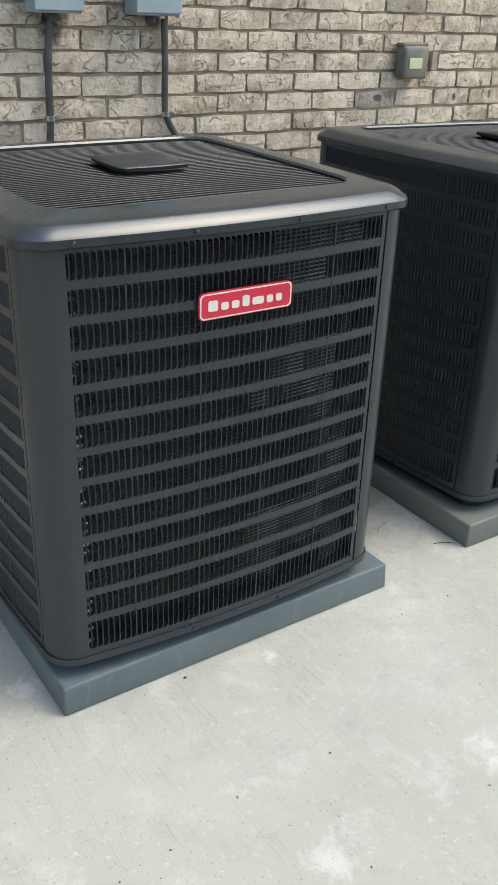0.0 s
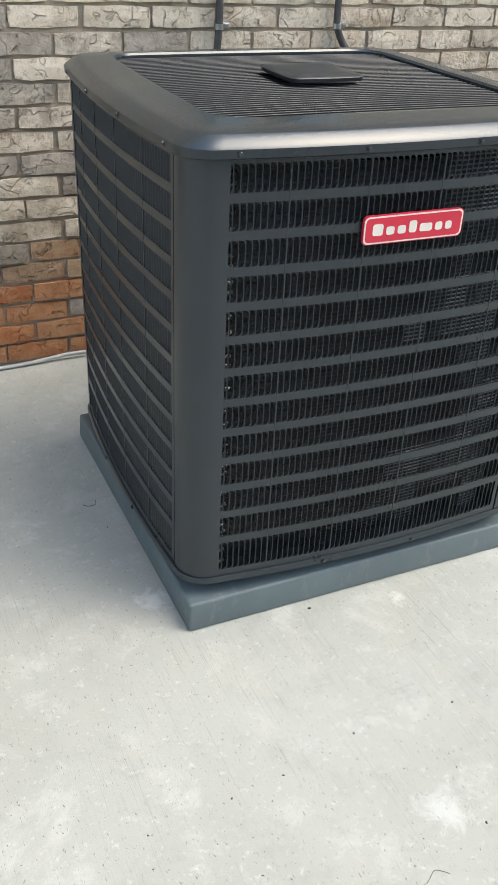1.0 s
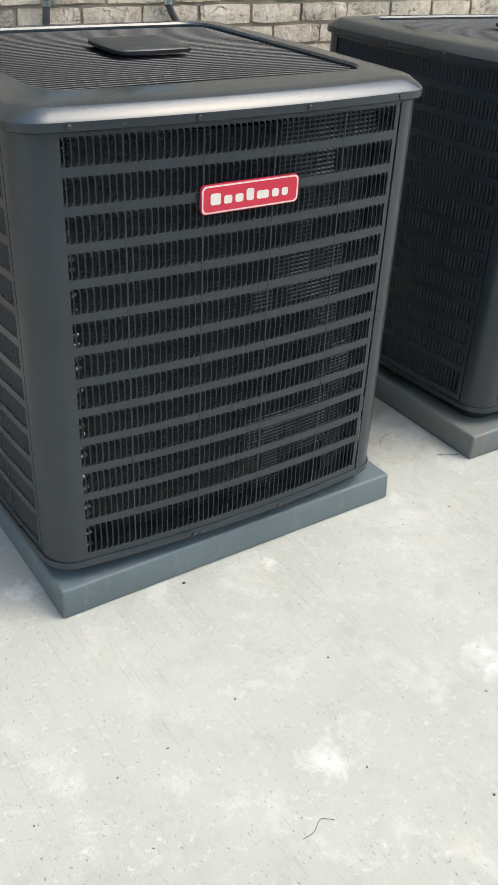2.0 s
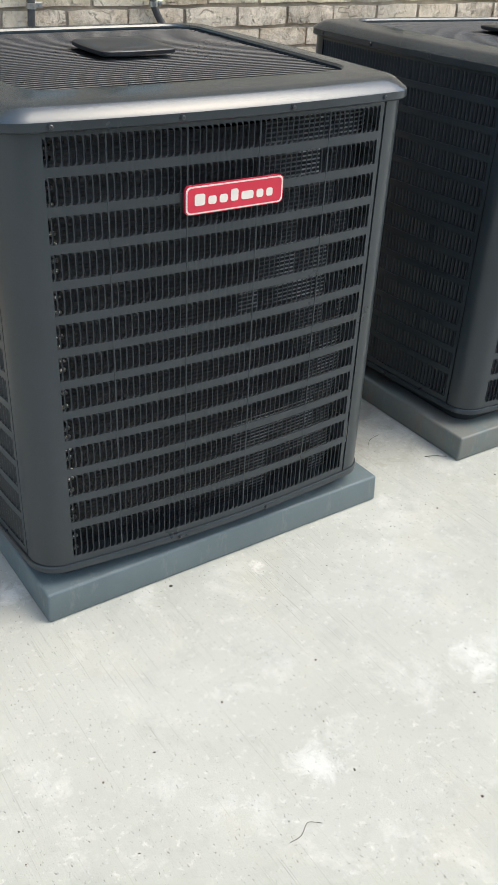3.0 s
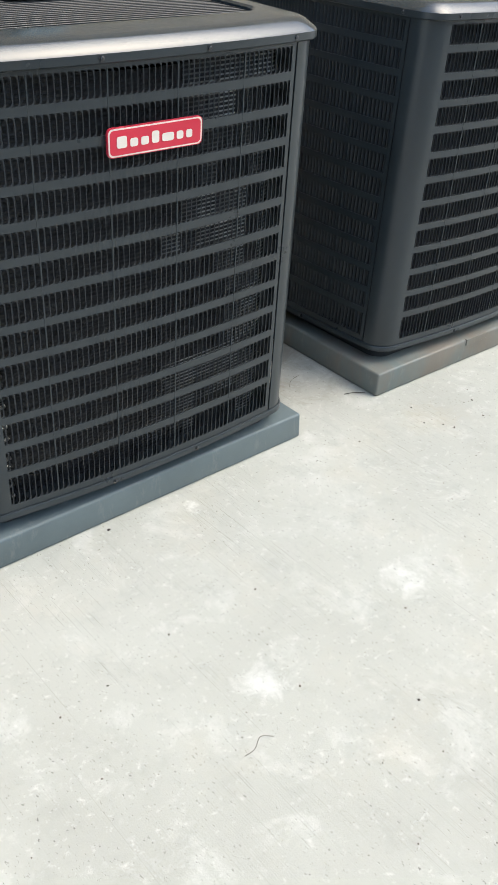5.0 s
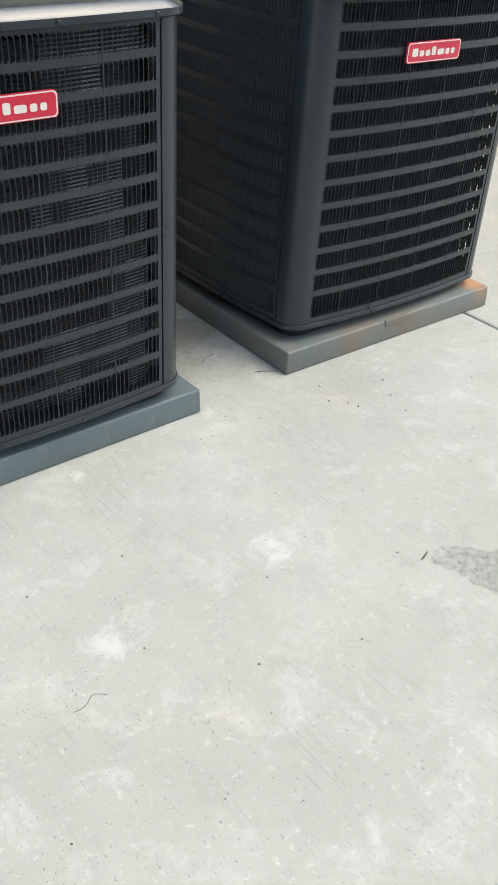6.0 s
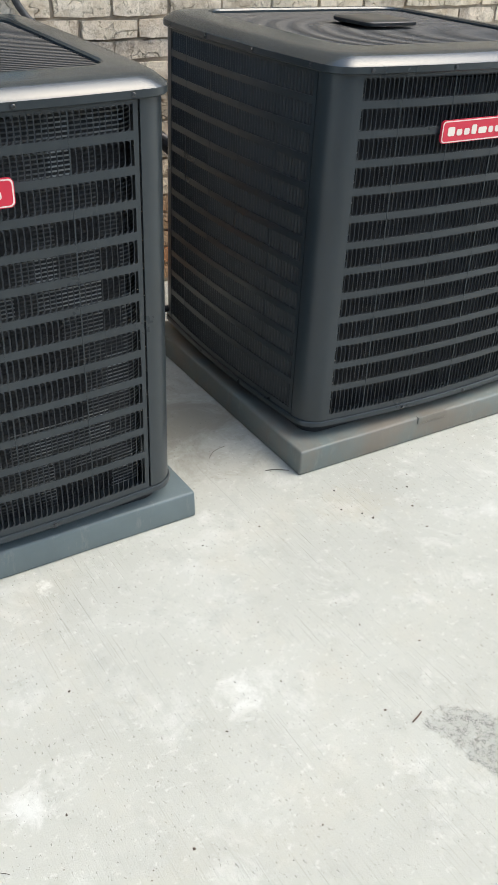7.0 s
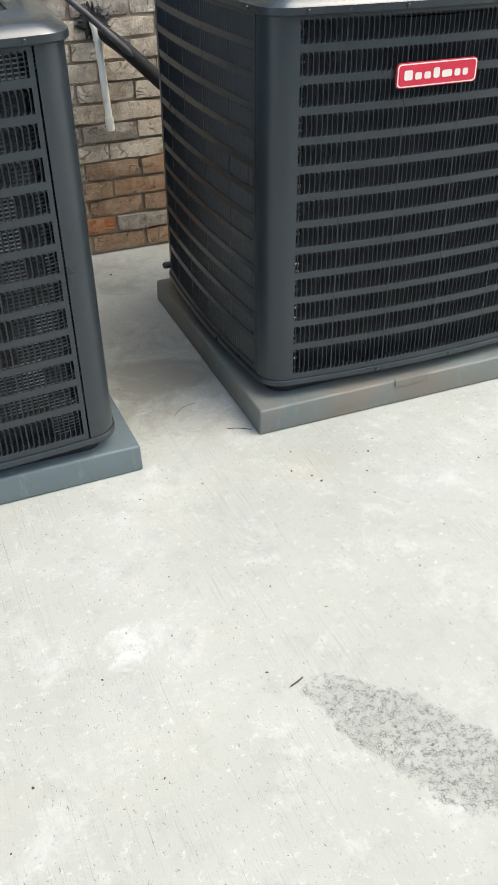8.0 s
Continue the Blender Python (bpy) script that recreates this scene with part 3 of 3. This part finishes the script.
tube(bm, bend([(1.247, 1.40, 0.812), (1.247, 1.385, 0.812), (1.2475, 1.370, 0.803), (1.2485, 1.366, 0.785), (1.2487, 1.366, 0.765)], 4), 0.0165, 14)
smooth(part("elbow", bm, PVC, pvc), 50)
bm = bmesh.new()
tube(bm, [(1.2598, 1.3678, 0.518), (1.262, 1.368, 0.474)], 0.0155, 14)
part("coupling", bm, PVC, pvc)

# black sealant smeared round the pipe hole
bm = bmesh.new()
rnd = random.Random(5)
loop = [(1.252 + (0.044 + 0.026 * rnd.random() ** 2) * math.cos(w), 0.818 + (0.040 + 0.030 * rnd.random() ** 2) * math.sin(w)) for w in [2 * math.pi * i / 54 for i in range(54)]]
loft(bm, [[(1.252 + (x - 1.252) * s, y, 0.818 + (z - 0.818) * s) for x, z in loop] for s, y in ((1.0, WALL_Y + 0.004), (0.97, WALL_Y - 0.006), (0.7, WALL_Y - 0.014), (0.3, WALL_Y - 0.012))], True, True, True)
tagged(part("sealant", bm, SEALANT), "black tar sealant smeared round the pipe hole", "sealant")

# small weathered box with a pale label
bm = bmesh.new()
box(bm, (2.068, WALL_Y - 0.062, 1.138), (2.198, WALL_Y - 0.003, 1.258), 0.014, 3)
wx = smooth(part("junction_box", bm, METER_PAINT))
tagged(wx, "small weathered brown utility box on the brick wall", "electrical box")
bm = bmesh.new()
box(bm, (2.092, WALL_Y - 0.0655, 1.176), (2.160, WALL_Y - 0.0622, 1.215), 0.001, 1)
part("label_plate", bm, TAG, wx, "pale yellow-green label")
bm = bmesh.new()
box(bm, (2.066, WALL_Y - 0.050, 1.254), (2.200, WALL_Y - 0.003, 1.268), 0.005, 2)
part("lid", bm, METER_PAINT, wx)
bm = bmesh.new()
box(bm, (2.255, WALL_Y - 0.020, 1.165), (2.285, WALL_Y - 0.003, 1.235), 0.003, 2)
tagged(part("mortar_lump", bm, MORTAR), "cream lump of dried mortar on the brick", "mortar")

# loose cable at the foot of the wall
bm = bmesh.new()
tube(bm, bend([(-1.2, 1.36, 0.007), (-0.6, 1.385, 0.007), (-0.13, 1.395, 0.008), (0.0, 1.401, 0.012), (0.12, 1.406, 0.02), (0.3, 1.408, 0.010), (0.7, 1.40, 0.007)]), 0.0065, 10)
tagged(smooth(part("cable", bm, CABLE), 60), "pale grey cable lying along the foot of the wall", "cable")


# ---- litter on the slab ----
def speck(name, x, y, size, rnd, material, label):
    bm = bmesh.new()
    n = 6
    w0, stretch = rnd.uniform(0, 6.28), rnd.uniform(0.35, 0.9)
    loop = []
    for i in range(n):
        w = 2 * math.pi * i / n
        r = size * rnd.uniform(0.7, 1.2)
        a, b = r * math.cos(w), r * math.sin(w) * stretch
        loop.append((x + a * math.cos(w0) - b * math.sin(w0), y + a * math.sin(w0) + b * math.cos(w0)))
    loft(bm, [[(px, py, z) for px, py in loop] for z in (0.0, size * 0.25)] + [[(x + (px - x) * 0.5, y + (py - y) * 0.5, size * 0.5) for px, py in loop]], True, True, True)
    return tagged(part(name, bm, material), label, "litter", "litter on the slab")


rnd = random.Random(11)
for x, y, s in ((0.027, -0.41, 0.0042), (0.195, -0.375, 0.005), (0.42, -0.381, 0.0048), (-0.053, 0.432, 0.005), (0.281, -0.026, 0.0065), (-0.24, -0.432, 0.004),
                (0.469, -0.798, 0.005), (0.677, -0.869, 0.0036), (1.301, -0.225, 0.008), (1.468, -0.16, 0.006), (1.17, 1.22, 0.008)):
    speck("leaf_bit", x, y, 0.68 * s, rnd, LEAF, "dry brown leaf crumb on the concrete")

for i in range(26):
    x, y = rnd.uniform(0.85, 1.9), rnd.uniform(-0.75, -0.05)
    speck("leaf_bit", x, y, rnd.uniform(0.0016, 0.0036), rnd, LEAF, "dry brown leaf crumb on the concrete")
for i in range(16):
    x, y = rnd.uniform(-0.3, 0.85), rnd.uniform(-1.0, -0.06)
    speck("leaf_bit", x, y, rnd.uniform(0.0014, 0.0030), rnd, LEAF, "dry brown leaf crumb on the concrete")


def twig(points, r, label):
    bm = bmesh.new()
    tube(bm, bend(points, 5), r, 6)
    tagged(smooth(part("twig", bm, LEAF), 60), label, "litter", "litter on the slab")


twig([(0.127, -0.690, 0.002), (0.150, -0.690, 0.003), (0.171, -0.678, 0.006), (0.185, -0.683, 0.004), (0.195, -0.690, 0.002)], 0.0005, "thin curled dry grass stem on concrete")
twig([(0.955, -0.779, 0.003), (0.972, -0.774, 0.004), (0.985, -0.768, 0.003)], 0.0016, "short dark twig on concrete")
twig([(1.07, 0.21, 0.002), (1.10, 0.235, 0.004), (1.14, 0.245, 0.003)], 0.0005, "thin dry stem between the pads")
twig([(1.175, 0.085, 0.003), (1.20, 0.075, 0.004), (1.232, 0.055, 0.003)], 0.0009, "dark twig beside the pad")
twig([(-0.085, 0.545, 0.002), (-0.075, 0.53, 0.005), (-0.055, 0.535, 0.003), (-0.05, 0.555, 0.002)], 0.0008, "curled dry stem on concrete")


def grit(name, count, spot, sizes, seed, label, material):
    rnd = random.Random(seed)
    verts, faces = [], []
    while count:
        p = spot(rnd)
        if p is None:
            continue
        count -= 1
        s, w0, at = rnd.uniform(*sizes), rnd.uniform(0, 6.28), len(verts)
        for i in range(5):
            r = s * rnd.uniform(0.6, 1.2)
            verts.append((p[0] + r * math.cos(w0 + 1.257 * i), p[1] + r * math.sin(w0 + 1.257 * i), p[2]))
        verts.append((p[0], p[1], p[2] + s * 0.8))
        faces += [(at + i, at + (i + 1) % 5, at + 5) for i in range(5)]
    me = bpy.data.meshes.new(name)
    me.from_pydata(verts, [], faces)
    me.materials.append(material)
    tagged(new(name, me), label, "grit", "", "stuff")


def open_floor(rnd):
    x, y = rnd.uniform(-0.9, 2.3), rnd.uniform(-1.3, 1.4)
    if (-0.01 < x < 0.925 and -0.01 < y < 0.91) or (1.23 < x < 2.17 and -0.01 < y < 0.96):
        return None
    return x, y, -0.0003


grit("grit", 420, open_floor, (0.0008, 0.0022), 3, "scattered dark grit and crumbs on the slab", LEAF)
grit("sand_grains", 500, open_floor, (0.0008, 0.0024), 4, "scattered pale grit on the slab", GRIT)


# ---- plain unseen fence, added behind the camera to dim light on the cabinet fronts ----
bm = bmesh.new()
for i in range(72):
    x = -5.0 + 0.152 * i
    box(bm, (x, -4.62, 0.03), (x + 0.146, -4.60, 1.83))
for z in (0.35, 1.45):
    box(bm, (-5.0, -4.66, z), (5.9, -4.622, z + 0.09))
tagged(part("fence", bm, WOOD), "unseen wooden board fence added behind the camera to dim the fronts", "fence", "", "structure")


# ---- brick wall, last ----
COURSE, BRICK_L, JOINT, FACE = 0.0680, 0.2103, 0.0105, 0.013


def brick_shape(seed, length, height):
    """A tumbled brick: box with a chipped, uneven front."""
    rnd = random.Random(seed)
    hx, hz, d = length / 2, height / 2, 0.05
    nx, nz = 4, 2
    verts, faces = [], []
    for j in range(nz + 1):
        for i in range(nx + 1):
            rim = i in (0, nx) or j in (0, nz)
            x = hx * (2 * i / nx - 1) + rnd.uniform(-1, 1) * (0.0022 if rim else 0.006)
            z = hz * (2 * j / nz - 1) + rnd.uniform(-1, 1) * (0.0024 if rim else 0.006)
            corner = i in (0, nx) and j in (0, nz)
            if corner:
                x, z = x * 0.985, z * 0.94
            verts.append((x, (0.0035 if corner else 0.002 if rim else 0) + rnd.uniform(-0.0015, 0.0015), z))
    ring = [i for i in range(nx + 1)] + [(j + 1) * (nx + 1) - 1 for j in range(1, nz + 1)] + [nz * (nx + 1) + i for i in range(nx - 1, -1, -1)] + [j * (nx + 1) for j in range(nz - 1, 0, -1)]
    for j in range(nz):
        for i in range(nx):
            a = j * (nx + 1) + i
            faces.append((a, a + 1, a + nx + 2, a + nx + 1))
    at = len(verts)
    for k in ring:
        verts.append((verts[k][0] * 1.012, d, verts[k][2] * 1.02))
    n = len(ring)
    for k in range(n):
        faces.append((ring[(k + 1) % n], ring[k], at + k, at + (k + 1) % n))
    return verts, faces


def wall():
    bm = bmesh.new()
    # unseen upper part is added height that blocks sky light near the wall
    box(bm, (-7.0, WALL_Y + FACE, -0.02), (8.0, WALL_Y + 0.25, 5.6))
    wall_ob = tagged(part("wall_north", bm, MORTAR), "pale tumbled brick house wall with lime wash and recessed mortar", "wall", "", "structure")
    shapes = []
    for s in range(9):
        me = bpy.data.meshes.new("brick")
        me.from_pydata(*brick_shape(s, BRICK_L - JOINT, COURSE - JOINT)[:1], [], brick_shape(s, BRICK_L - JOINT, COURSE - JOINT)[1])
        me.materials.append(BRICK)
        shapes.append(me)
    rnd = random.Random(21)
    verts, faces = [], []
    for r in range(82):
        z = 0.009 + COURSE * (r + 0.5)
        shift = 0.45 * BRICK_L * (r % 2) + rnd.uniform(-0.006, 0.006)
        for c in range(-33, 38):
            x = 1.165 + BRICK_L * (c + 0.5) + shift + rnd.uniform(-0.003, 0.003)
            out, tilt = rnd.uniform(-0.004, 0.004), rnd.uniform(-0.5, 0.5)
            m = pose(x, WALL_Y + out, z + rnd.uniform(-0.0015, 0.0015), 0, tilt, rnd.uniform(-0.5, 0.5))
            pick, tone = rnd.randrange(9), rnd.random()
            if -0.35 < x < 2.75 and r < 21:
                b = new("brick", shapes[pick])
                b.matrix_basis, b.parent = m, wall_ob
                if x < 0.75:
                    clay = ORANGE if r < 4 and tone < 0.9 else TAN if r < 6 and tone < 0.8 else None
                else:
                    clay = ORANGE if r == 1 and tone < 0.8 else TAN if r < 5 and tone < 0.75 else None
                clay = clay or (GREY if tone > (0.74 if r < 15 and x < 1.6 else 0.93) else None)
                if clay:
                    b.material_slots[0].link = "OBJECT"
                    b.material_slots[0].material = clay
            elif -3.0 < x < 5.0:
                at = len(verts)
                v, f = brick_shape(pick, BRICK_L - JOINT, COURSE - JOINT)
                verts += [m @ Vector(p) for p in v]
                faces += [tuple(at + i for i in q) for q in f]
    me = bpy.data.meshes.new("bricks")
    me.from_pydata(verts, [], faces)
    me.materials.append(BRICK)
    tagged(new("bricks", me), "further pale bricks of the wall", "", "", "stuff").parent = wall_ob


wall()
